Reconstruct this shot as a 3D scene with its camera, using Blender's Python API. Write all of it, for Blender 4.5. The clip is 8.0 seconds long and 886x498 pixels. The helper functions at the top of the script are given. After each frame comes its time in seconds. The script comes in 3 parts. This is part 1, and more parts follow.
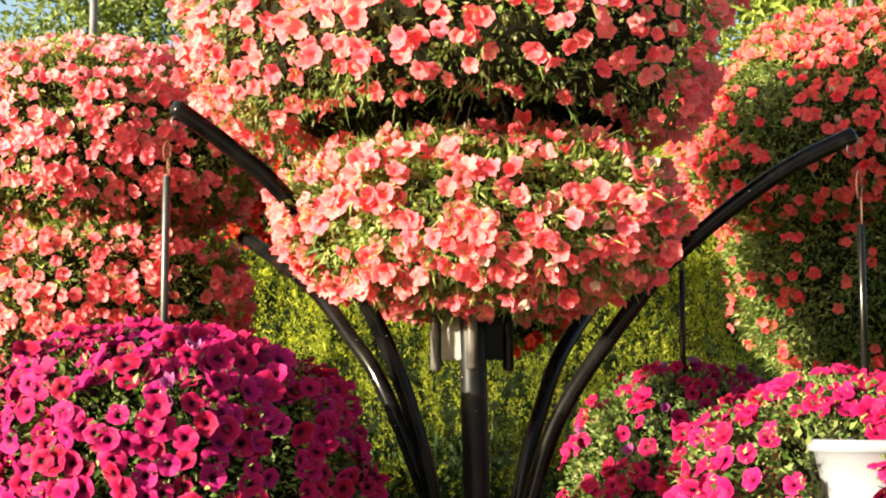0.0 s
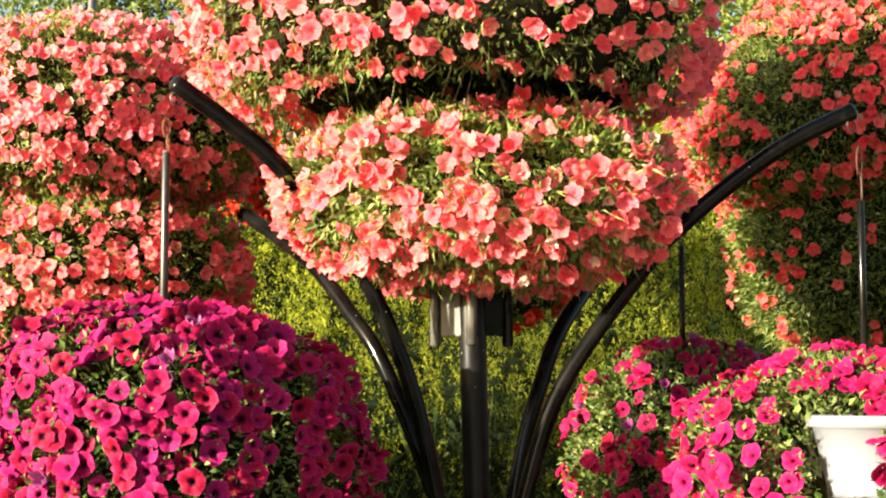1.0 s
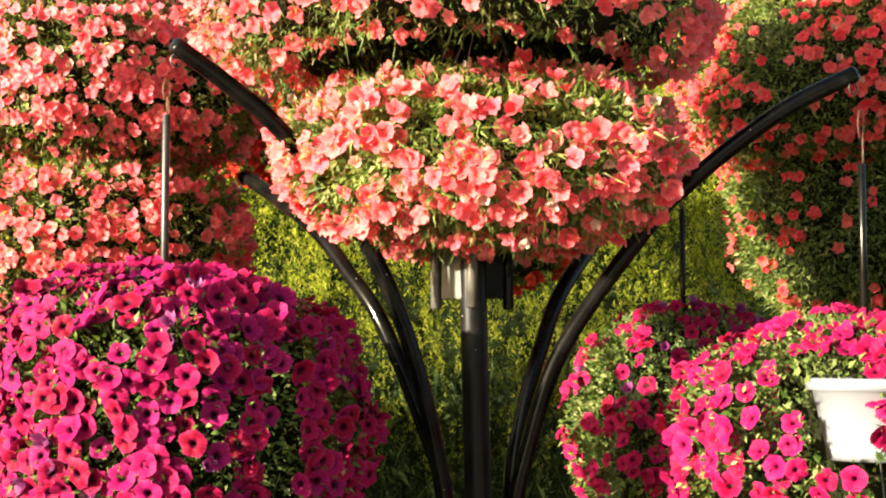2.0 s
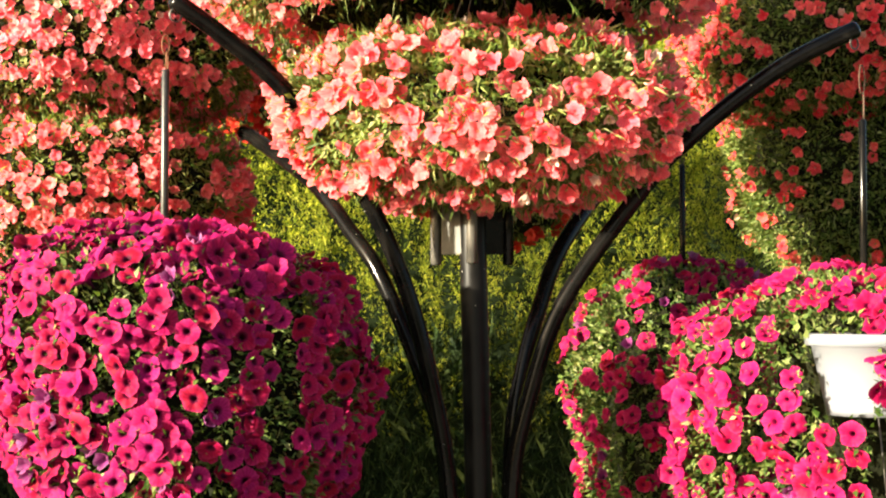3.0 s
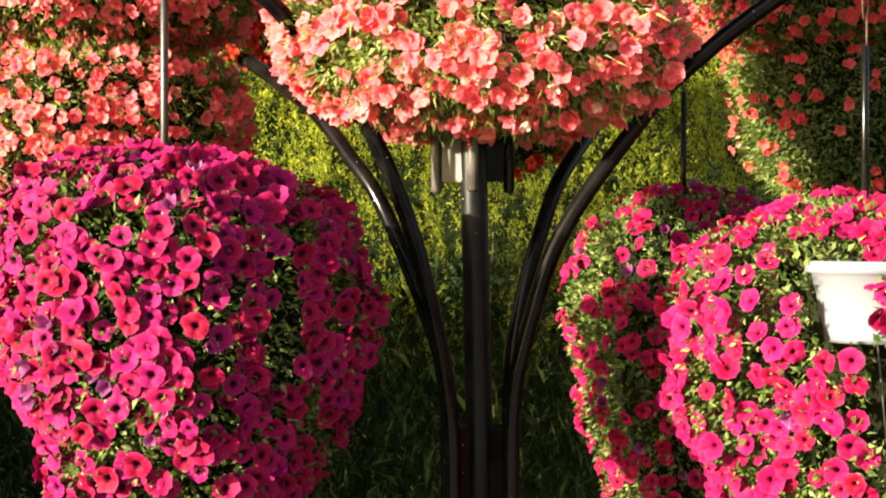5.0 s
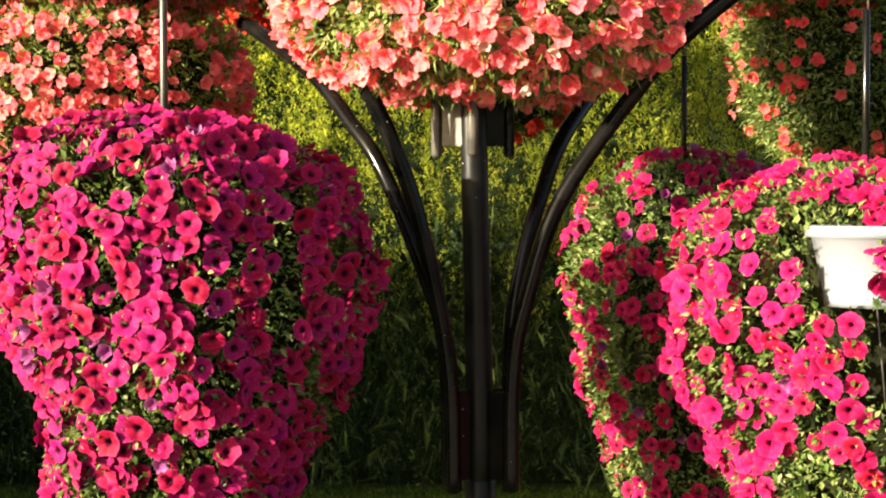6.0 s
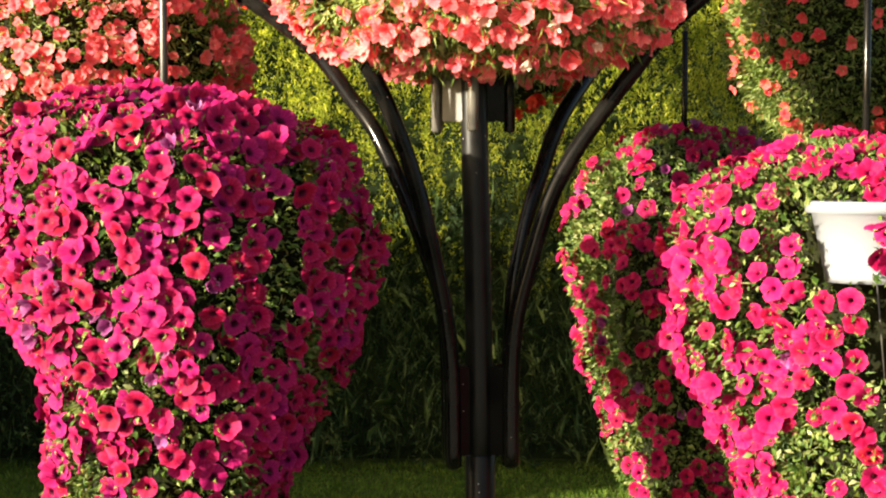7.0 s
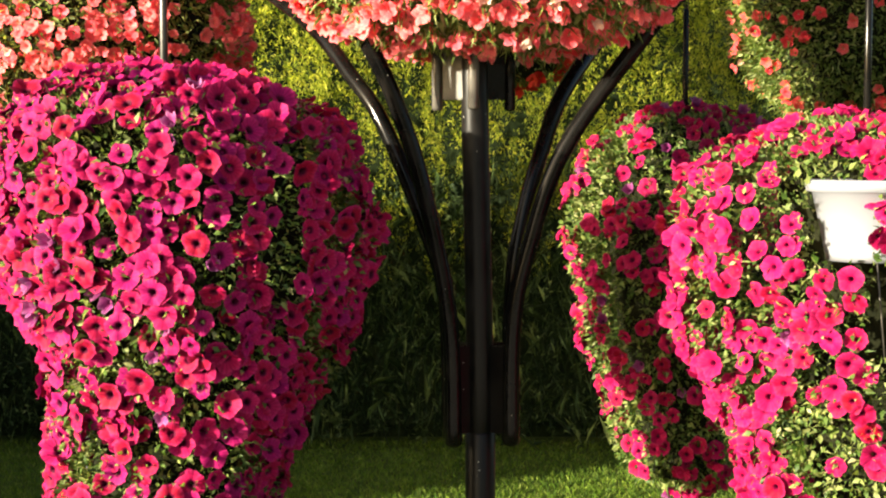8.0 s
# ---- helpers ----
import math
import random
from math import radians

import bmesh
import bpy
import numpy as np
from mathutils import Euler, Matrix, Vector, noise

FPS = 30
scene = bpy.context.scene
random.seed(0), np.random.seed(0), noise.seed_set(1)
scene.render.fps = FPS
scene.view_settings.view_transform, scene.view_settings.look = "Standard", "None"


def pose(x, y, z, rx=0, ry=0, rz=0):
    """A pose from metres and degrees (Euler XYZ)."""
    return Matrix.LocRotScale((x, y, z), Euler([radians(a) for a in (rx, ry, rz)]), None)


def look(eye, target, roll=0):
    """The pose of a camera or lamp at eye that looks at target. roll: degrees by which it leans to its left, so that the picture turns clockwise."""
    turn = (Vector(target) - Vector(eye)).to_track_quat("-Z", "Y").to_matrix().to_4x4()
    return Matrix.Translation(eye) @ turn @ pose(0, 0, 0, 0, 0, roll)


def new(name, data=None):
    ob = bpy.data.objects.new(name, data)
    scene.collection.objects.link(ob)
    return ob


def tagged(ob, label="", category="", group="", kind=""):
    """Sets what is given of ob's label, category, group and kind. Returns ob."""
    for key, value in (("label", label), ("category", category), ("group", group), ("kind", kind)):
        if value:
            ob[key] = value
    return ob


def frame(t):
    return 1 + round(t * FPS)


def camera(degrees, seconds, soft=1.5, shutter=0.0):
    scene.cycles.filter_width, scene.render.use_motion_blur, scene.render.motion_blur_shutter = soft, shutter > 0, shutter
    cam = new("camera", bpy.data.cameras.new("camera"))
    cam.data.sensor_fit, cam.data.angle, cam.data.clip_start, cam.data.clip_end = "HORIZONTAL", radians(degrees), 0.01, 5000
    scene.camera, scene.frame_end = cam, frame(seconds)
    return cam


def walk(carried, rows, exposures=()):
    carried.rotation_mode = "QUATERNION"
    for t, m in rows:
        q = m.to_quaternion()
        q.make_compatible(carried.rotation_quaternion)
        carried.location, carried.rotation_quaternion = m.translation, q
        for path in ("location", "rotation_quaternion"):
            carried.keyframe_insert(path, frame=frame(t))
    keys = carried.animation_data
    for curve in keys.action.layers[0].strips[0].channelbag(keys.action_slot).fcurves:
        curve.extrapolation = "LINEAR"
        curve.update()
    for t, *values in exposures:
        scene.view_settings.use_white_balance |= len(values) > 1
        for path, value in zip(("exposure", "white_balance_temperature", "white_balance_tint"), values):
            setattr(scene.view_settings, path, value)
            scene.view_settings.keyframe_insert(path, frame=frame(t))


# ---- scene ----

# ---- camera: a standing viewer tilts slowly downwards ----
EYE = 1.5
cam = camera(32.23, 8.0, soft=2.1)
walk(cam, [
    (0, pose(0, 0, EYE, 96.288, 0.039, 0.000)),
    (0.5, pose(0, 0, EYE, 95.802, 0.105, -0.016)),
    (1, pose(0, 0, EYE, 95.395, 0.043, -0.011)),
    (1.5, pose(0, 0, EYE, 94.810, -0.004, 0.013)),
    (1.7, pose(0, 0, EYE, 94.493, -0.008, 0.011)),
    (2.8, pose(0, 0, EYE, 92.691, -0.027, 0.003)),
    (3, pose(0, 0, EYE, 92.353, -0.031, 0.002)),
    (3.5, pose(0, 0, EYE, 91.767, -0.056, 0.015)),
    (4, pose(0, 0, EYE, 91.331, -0.005, 0.034)),
    (4.5, pose(0, 0, EYE, 90.513, 0.018, 0.027)),
    (5, pose(0, 0, EYE, 89.641, -0.021, 0.028)),
    (5.2, pose(0, 0, EYE, 89.345, -0.020, 0.028)),
    (6.3, pose(0, 0, EYE, 88.059, -0.018, 0.030)),
    (6.5, pose(0, 0, EYE, 87.932, -0.017, 0.030)),
    (7, pose(0, 0, EYE, 87.398, -0.064, 0.039)),
    (7.5, pose(0, 0, EYE, 86.849, -0.073, 0.040)),
    (8, pose(0, 0, EYE, 86.588, -0.093, 0.052)),
], exposures=[(0, 2.35, 6500, 8), (8, 2.35, 6500, 8)])

# ---- world and sun ----
SUN = Vector((-0.831, -0.519, 0.199)).normalized()
world = bpy.data.worlds.new("world")
scene.world = world
world.use_nodes = True
wn = world.node_tree.nodes
sky = wn.new("ShaderNodeTexSky")
sky.sky_type = "NISHITA"
sky.sun_disc = False
sky.air_density = 1.0
sky.dust_density = 4.0
sky.ozone_density = 1.0
sky.sun_elevation = math.asin(SUN.z)
sky.sun_rotation = math.atan2(SUN.x, SUN.y)
wn["Background"].inputs["Strength"].default_value = 0.081
world.node_tree.links.new(sky.outputs["Color"], wn["Background"].inputs["Color"])
lamp = bpy.data.lights.new("sun", "SUN")
lamp.energy = 5.0
lamp.angle = radians(0.6)
lamp.color = (1.0, 0.89, 0.68)
sun = new("sun", lamp)
sun.matrix_world = look(SUN * 30, (0, 0, 0))


# ---- materials ----
def material(name, rough=0.6):
    m = bpy.data.materials.new(name)
    m.use_nodes = True
    b = m.node_tree.nodes["Principled BSDF"]
    b.inputs["Roughness"].default_value = rough
    return m, m.node_tree.nodes, m.node_tree.links, b


def ramp(nodes, stops, mode="LINEAR"):
    r = nodes.new("ShaderNodeValToRGB")
    r.color_ramp.interpolation = mode
    e = r.color_ramp.elements
    while len(e) < len(stops):
        e.new(0.5)
    for el, (pos, col) in zip(e, stops):
        el.position, el.color = pos, (*col, 1)
    return r


def own_random(nodes, links):
    """One random number for each separate thing and for each island of a joined mesh."""
    info = nodes.new("ShaderNodeObjectInfo")
    geo = nodes.new("ShaderNodeNewGeometry")
    add = nodes.new("ShaderNodeMath")
    add.operation = "ADD"
    links.new(info.outputs["Random"], add.inputs[0])
    links.new(geo.outputs["Random Per Island"], add.inputs[1])
    fr = nodes.new("ShaderNodeMath")
    fr.operation = "FRACT"
    links.new(add.outputs[0], fr.inputs[0])
    return fr.outputs[0]


def mixed(nodes, links, a, b, fac, mode="MIX"):
    n = nodes.new("ShaderNodeMix")
    n.data_type, n.blend_type = "RGBA", mode
    if isinstance(fac, (int, float)):
        n.inputs[0].default_value = fac
    else:
        links.new(fac, n.inputs[0])
    for sock, v in ((n.inputs[6], a), (n.inputs[7], b)):
        if isinstance(v, tuple):
            sock.default_value = (*v, 1)
        else:
            links.new(v, sock)
    return n.outputs[2]


def thin_leaf(nodes, links, bsdf, color, glow, share):
    """Adds light shining through a thin leaf or petal."""
    tr = nodes.new("ShaderNodeBsdfTranslucent")
    links.new(glow, tr.inputs["Color"])
    mx = nodes.new("ShaderNodeMixShader")
    mx.inputs[0].default_value = share
    links.new(color, bsdf.inputs["Base Color"])
    links.new(bsdf.outputs[0], mx.inputs[1])
    links.new(tr.outputs[0], mx.inputs[2])
    links.new(mx.outputs[0], nodes["Material Output"].inputs["Surface"])


def petal_material(name, throat, inner, outers, rim, eye=0.3, shine=0.35):
    """Petal colour: from the throat outwards, with a tint that differs from flower to flower, and fine veins."""
    m, n, l, b = material(name, 0.65)
    b.inputs["Specular IOR Level"].default_value = 0.1
    at = n.new("ShaderNodeAttribute")
    at.attribute_name = "petal"
    sep = n.new("ShaderNodeSeparateXYZ")
    l.new(at.outputs["Vector"], sep.inputs[0])
    rnd = own_random(n, l)
    tint = ramp(n, [(i / (len(outers) - 1), c) for i, c in enumerate(outers)])
    l.new(rnd, tint.inputs[0])
    zone = ramp(n, [(0.0, (0, 0, 0)), (eye * 0.5, (0.08, 0.08, 0.08)), (eye, (1, 1, 1))], "EASE")
    l.new(sep.outputs[0], zone.inputs[0])
    inmask = ramp(n, [(eye * 0.3, (0, 0, 0)), (eye * 0.7, (1, 1, 1))])
    l.new(sep.outputs[0], inmask.inputs[0])
    core = mixed(n, l, throat, inner, inmask.outputs[0])
    body = mixed(n, l, core, tint.outputs[0], zone.outputs[0])
    edge = ramp(n, [(0.72, (0, 0, 0)), (1.0, (0.6, 0.6, 0.6))])
    l.new(sep.outputs[0], edge.inputs[0])
    body = mixed(n, l, body, rim, edge.outputs[0])
    vein = n.new("ShaderNodeTexWave")
    vein.inputs["Scale"].default_value = 5.5
    vein.inputs["Distortion"].default_value = 1.5
    ang = n.new("ShaderNodeCombineXYZ")
    l.new(sep.outputs[1], ang.inputs[0])
    l.new(ang.outputs[0], vein.inputs["Vector"])
    dark = ramp(n, [(0.0, (0.6, 0.55, 0.6)), (0.55, (1, 1, 1))])
    l.new(vein.outputs["Color"], dark.inputs[0])
    body = mixed(n, l, body, dark.outputs[0], 0.75, "MULTIPLY")
    thin_leaf(n, l, b, body, body, shine)
    return m


def leaf_material(name, stops, rough=0.5, share=0.3):
    m, n, l, b = material(name, rough)
    b.inputs["Specular IOR Level"].default_value = 0.2
    rnd = own_random(n, l)
    col = ramp(n, stops)
    l.new(rnd, col.inputs[0])
    tc = n.new("ShaderNodeTexCoord")
    nz = n.new("ShaderNodeTexNoise")
    nz.inputs["Scale"].default_value = 9.0
    l.new(tc.outputs["Object"], nz.inputs["Vector"])
    spot = ramp(n, [(0.3, (0.6, 0.62, 0.6)), (0.7, (1.15, 1.1, 1.0))])
    l.new(nz.outputs[0], spot.inputs[0])
    c = mixed(n, l, col.outputs[0], spot.outputs[0], 1.0, "MULTIPLY")
    glow = mixed(n, l, c, (1.2, 1.25, 0.6), 1.0, "MULTIPLY")
    thin_leaf(n, l, b, c, glow, share)
    return m


def noisy_material(name, a, b_col, scale, rough=0.8, bump=0.3, metal=0.0, spec=0.08):
    m, n, l, b = material(name, rough)
    b.inputs["Specular IOR Level"].default_value = spec
    b.inputs["Metallic"].default_value = metal
    tc = n.new("ShaderNodeTexCoord")
    nz = n.new("ShaderNodeTexNoise")
    nz.inputs["Scale"].default_value = scale
    nz.inputs["Detail"].default_value = 6
    l.new(tc.outputs["Object"], nz.inputs["Vector"])
    r = ramp(n, [(0.3, a), (0.7, b_col)])
    l.new(nz.outputs[0], r.inputs[0])
    l.new(r.outputs[0], b.inputs["Base Color"])
    bp = n.new("ShaderNodeBump")
    bp.inputs["Strength"].default_value = bump
    bp.inputs["Distance"].default_value = 0.01
    l.new(nz.outputs[0], bp.inputs["Height"])
    l.new(bp.outputs[0], b.inputs["Normal"])
    return m


def black_paint(name, lo, hi, spec):
    """Black paint, dulled in patches and flecked with pale dirt."""
    m, n, l, b = material(name, 0.3)
    b.inputs["Specular IOR Level"].default_value = spec
    tc = n.new("ShaderNodeTexCoord")
    big = n.new("ShaderNodeTexNoise")
    big.inputs["Scale"].default_value = 14
    big.inputs["Detail"].default_value = 5
    l.new(tc.outputs["Object"], big.inputs["Vector"])
    base = ramp(n, [(0.35, (0.002, 0.002, 0.002)), (0.75, (0.008, 0.007, 0.006))])
    l.new(big.outputs[0], base.inputs[0])
    vor = n.new("ShaderNodeTexVoronoi")
    vor.inputs["Scale"].default_value = 55
    l.new(tc.outputs["Object"], vor.inputs["Vector"])
    fleck = ramp(n, [(0.0, (1, 1, 1)), (0.07, (1, 1, 1)), (0.11, (0, 0, 0))])
    l.new(vor.outputs["Distance"], fleck.inputs[0])
    pick = ramp(n, [(0.76, (0, 0, 0)), (0.78, (1, 1, 1))])
    l.new(vor.outputs["Color"], pick.inputs[0])
    few = n.new("ShaderNodeMath")
    few.operation = "MULTIPLY"
    l.new(fleck.outputs[0], few.inputs[0])
    l.new(pick.outputs[0], few.inputs[1])
    l.new(mixed(n, l, base.outputs[0], (0.4, 0.38, 0.33), few.outputs[0]), b.inputs["Base Color"])
    rr = ramp(n, [(0.3, (lo, lo, lo)), (0.7, (hi, hi, hi))])
    l.new(big.outputs[0], rr.inputs[0])
    l.new(rr.outputs[0], b.inputs["Roughness"])
    return m


MAGENTA = petal_material("magenta_petal", (0.02, 0.0, 0.008), (0.07, 0.0, 0.02),
                         [(0.18, 0.001, 0.013), (0.24, 0.002, 0.042), (0.28, 0.004, 0.075), (0.2, 0.003, 0.078), (0.26, 0.002, 0.046), (0.2, 0.001, 0.017)], (0.33, 0.019, 0.1), 0.46, 0.12)
CORAL = petal_material("coral_petal", (0.9, 0.75, 0.5), (0.92, 0.55, 0.42),
                       [(0.9, 0.06, 0.085), (0.95, 0.15, 0.165), (0.96, 0.24, 0.23), (0.95, 0.12, 0.135), (0.94, 0.14, 0.2)], (0.95, 0.31, 0.32), 0.18, 0.45)
BLUSH = petal_material("blush_coral_petal", (0.9, 0.72, 0.55), (0.92, 0.5, 0.42),
                       [(0.9, 0.09, 0.13), (0.93, 0.17, 0.2), (0.95, 0.27, 0.27), (0.92, 0.13, 0.17), (0.93, 0.2, 0.26)], (0.95, 0.36, 0.37), 0.2, 0.42)
ROSE = petal_material("rose_coral_petal", (0.9, 0.7, 0.5), (0.9, 0.4, 0.34),
                      [(0.84, 0.03, 0.05), (0.9, 0.075, 0.09), (0.93, 0.15, 0.13), (0.88, 0.055, 0.07)], (0.93, 0.2, 0.2), 0.18, 0.42)
WILTED = petal_material("wilted_petal", (0.05, 0.01, 0.04), (0.12, 0.02, 0.09),
                        [(0.22, 0.03, 0.16), (0.3, 0.06, 0.2), (0.2, 0.02, 0.12)], (0.4, 0.16, 0.32), 0.5, 0.3)
FADED = petal_material("faded_petal", (0.5, 0.35, 0.15), (0.6, 0.3, 0.2), [(0.75, 0.5, 0.4), (0.7, 0.3, 0.25), (0.8, 0.62, 0.5)], (0.8, 0.6, 0.5), 0.3, 0.4)
CRIMSON = petal_material("crimson_petal", (0.04, 0.0, 0.012), (0.2, 0.001, 0.04),
                         [(0.2, 0.001, 0.012), (0.28, 0.002, 0.042), (0.33, 0.004, 0.07), (0.24, 0.003, 0.045), (0.3, 0.002, 0.05), (0.25, 0.001, 0.022)], (0.36, 0.018, 0.105), 0.36, 0.16)
SCARLET = petal_material("scarlet_petal", (0.5, 0.1, 0.02), (0.6, 0.02, 0.01),
                         [(0.5, 0.012, 0.01), (0.58, 0.03, 0.015), (0.6, 0.05, 0.025)], (0.6, 0.06, 0.04))
LEAF = leaf_material("petunia_leaf", [(0.0, (0.035, 0.075, 0.012)), (0.35, (0.085, 0.14, 0.03)), (0.7, (0.165, 0.21, 0.055)), (0.92, (0.24, 0.275, 0.1)), (1.0, (0.34, 0.33, 0.18))], 0.5, 0.35)
FRESH_LEAF = leaf_material("fresh_petunia_leaf", [(0.0, (0.05, 0.09, 0.014)), (0.35, (0.115, 0.175, 0.036)), (0.7, (0.21, 0.265, 0.07)), (0.92, (0.32, 0.36, 0.13)), (1.0, (0.42, 0.41, 0.22))], 0.5, 0.38)
HEDGE = leaf_material("hedge_leaf", [(0.0, (0.11, 0.17, 0.018)), (0.4, (0.27, 0.32, 0.034)), (0.8, (0.48, 0.49, 0.055)), (1.0, (0.6, 0.58, 0.1))], 0.55, 0.5)
TREE = leaf_material("tree_leaf", [(0.0, (0.13, 0.18, 0.035)), (0.6, (0.21, 0.26, 0.05)), (1.0, (0.3, 0.33, 0.09))], 0.5, 0.35)
OLIVE = leaf_material("olive_leaf", [(0.0, (0.08, 0.11, 0.03)), (0.6, (0.14, 0.18, 0.05)), (1.0, (0.21, 0.25, 0.08))], 0.5, 0.3)
BLADE = leaf_material("grass_blade", [(0.0, (0.045, 0.1, 0.01)), (0.6, (0.11, 0.19, 0.017)), (1.0, (0.22, 0.28, 0.05))], 0.55, 0.4)
STRAW = leaf_material("dried_stem", [(0.0, (0.17, 0.14, 0.06)), (0.5, (0.29, 0.25, 0.13)), (1.0, (0.42, 0.36, 0.23))], 0.7, 0.3)
# stem colour darkened to carry the shade on the lower hedge
SHADE_STEM = leaf_material("shaded_hedge_stem", [(0.0, (0.012, 0.026, 0.008)), (0.7, (0.035, 0.065, 0.018)), (1.0, (0.16, 0.22, 0.08))], 0.6, 0.2)
# near-black: the shade inside the hedge is put into the body's colour
SHADE_BODY = noisy_material("shaded_hedge_body", (0.005, 0.009, 0.003), (0.014, 0.022, 0.006), 30)
# colour of the basket cores: painted shade seen through gaps in the growth
CORE_SHADE = noisy_material("shade_core", (0.004, 0.005, 0.002), (0.012, 0.013, 0.005), 25, 0.95, 0.8)
SOD = noisy_material("sod", (0.03, 0.05, 0.008), (0.07, 0.09, 0.015), 12, 0.95, 0.6)
BARK = noisy_material("bark", (0.05, 0.035, 0.02), (0.12, 0.09, 0.06), 18, 0.9, 0.8)
PAINT = black_paint("black_paint", 0.1, 0.2, 0.13)
SATIN = black_paint("satin_black_paint", 0.3, 0.48, 0.16)
# dusty paint, made paler for the sun on the lit sockets and brackets
LIT_WORN = noisy_material("sunlit_dusty_paint", (0.024, 0.022, 0.019), (0.075, 0.068, 0.057), 16, 0.27, 0.1, 0.0, 0.5)
LIT_PLATE = noisy_material("sunlit_weathered_plate", (0.045, 0.042, 0.035), (0.085, 0.08, 0.066), 22, 0.5, 0.1, 0.0, 0.4)
GREY = noisy_material("grey_paint", (0.05, 0.05, 0.05), (0.1, 0.1, 0.1), 25, 0.4, 0.05, 0.0, 0.4)
# sunlight on the left rod put into its colour; other rods stay black
LIT_ROD = noisy_material("sunlit_grey_paint", (0.012, 0.011, 0.01), (0.03, 0.028, 0.026), 30, 0.34, 0.05, 0.1, 0.4)
STEEL = noisy_material("dull_steel", (0.06, 0.055, 0.05), (0.13, 0.12, 0.11), 40, 0.5, 0.1, 0.8, 0.5)
RUST = noisy_material("rusty_iron", (0.1, 0.035, 0.015), (0.2, 0.09, 0.05), 60, 0.7, 0.3, 0.3, 0.3)
IRON = noisy_material("dark_iron", (0.03, 0.016, 0.01), (0.08, 0.045, 0.03), 60, 0.6, 0.3, 0.3, 0.3)
WHITE = noisy_material("white_plastic", (0.17, 0.178, 0.205), (0.195, 0.204, 0.232), 6, 0.4, 0.03, 0.0, 0.4)


# ---- mesh helpers ----
ORIGIN = {}


def thing(name, at, label, category, group="", kind=""):
    ob = new(name)
    ob.location = at
    ORIGIN[ob] = Vector(at)
    ob.empty_display_size = 0.1
    return tagged(ob, label, category, group, kind)


def part(name, mesh, mat, parent, label=""):
    """Links a mesh, given in world places, as one part under a thing or a part."""
    if isinstance(mesh, bmesh.types.BMesh):
        bm, mesh = mesh, bpy.data.meshes.new(name)
        bm.to_mesh(mesh)
        bm.free()
    mesh.transform(Matrix.Translation(-ORIGIN[parent]))
    mesh.materials.append(mat)
    ob = new(name, mesh)
    ob.parent = parent
    ORIGIN[ob] = ORIGIN[parent]
    return tagged(ob, label)


def solid(name, verts, faces, smooth=False):
    me = bpy.data.meshes.new(name)
    me.from_pydata([tuple(v) for v in verts], [], faces)
    if smooth:
        me.polygons.foreach_set("use_smooth", [True] * len(me.polygons))
    me.update()
    return me


def tri_mesh(name, verts, tris, smooth=False):
    """A mesh from arrays of vertices and triangles."""
    me = bpy.data.meshes.new(name)
    verts, tris = np.asarray(verts, np.float32), np.asarray(tris, np.int32)
    me.vertices.add(len(verts))
    me.vertices.foreach_set("co", verts.ravel())
    me.loops.add(tris.size)
    me.loops.foreach_set("vertex_index", tris.ravel())
    me.polygons.add(len(tris))
    me.polygons.foreach_set("loop_start", np.arange(0, tris.size, 3, dtype=np.int32))
    me.update(calc_edges=True)
    if smooth:
        me.polygons.foreach_set("use_smooth", np.ones(len(tris), bool))
    return me


def glide(points, steps=5):
    """Points on a smooth curve through the given ones."""
    p = [Vector(q) for q in points]
    p = [2 * p[0] - p[1], *p, 2 * p[-1] - p[-2]]
    out = []
    for a, b, c, d in zip(p, p[1:], p[2:], p[3:]):
        for k in range(steps):
            t = k / steps
            out.append(0.5 * (2 * b + (c - a) * t + (2 * a - 5 * b + 4 * c - d) * t * t + (3 * b - a - 3 * c + d) * t ** 3))
    return out + [p[-2]]


def tube(points, radius, segs=14, name="tube", cap=True):
    """A round pipe along the points, its ends slightly domed."""
    pts = [Vector(p) for p in points]
    way = [(pts[min(i + 1, len(pts) - 1)] - pts[max(i - 1, 0)]).normalized() for i in range(len(pts))]
    rad = [radius] * len(pts)
    if cap:
        pts = [pts[0] - way[0] * radius * 0.4, pts[0] - way[0] * radius * 0.15, *pts, pts[-1] + way[-1] * radius * 0.15, pts[-1] + way[-1] * radius * 0.4]
        way = [way[0], way[0], *way, way[-1], way[-1]]
        rad = [radius * 0.6, radius * 0.92, *rad, radius * 0.92, radius * 0.6]
    side = way[0].orthogonal().normalized()
    verts, faces = [], []
    for p, w, r in zip(pts, way, rad):
        side = (side - w * side.dot(w)).normalized()
        up = w.cross(side)
        for k in range(segs):
            a = 2 * math.pi * k / segs
            verts.append(p + (side * math.cos(a) + up * math.sin(a)) * r)
    for i in range(len(pts) - 1):
        for k in range(segs):
            j = (k + 1) % segs
            faces.append((i * segs + k, i * segs + j, (i + 1) * segs + j, (i + 1) * segs + k))
    faces.append(tuple(range(segs))[::-1])
    faces.append(tuple((len(pts) - 1) * segs + k for k in range(segs)))
    return solid(name, verts, faces, True)


def plate(centre, half, turn=0.0, bevel=0.003):
    """A bevelled flat plate, turned about the upright."""
    bm = bmesh.new()
    bmesh.ops.create_cube(bm, size=2.0)
    bmesh.ops.scale(bm, vec=half, verts=bm.verts)
    bmesh.ops.bevel(bm, geom=bm.edges[:], offset=bevel, segments=2, affect="EDGES")
    bmesh.ops.transform(bm, matrix=Matrix.Translation(centre) @ Matrix.Rotation(turn, 4, "Z"), verts=bm.verts)
    return bm


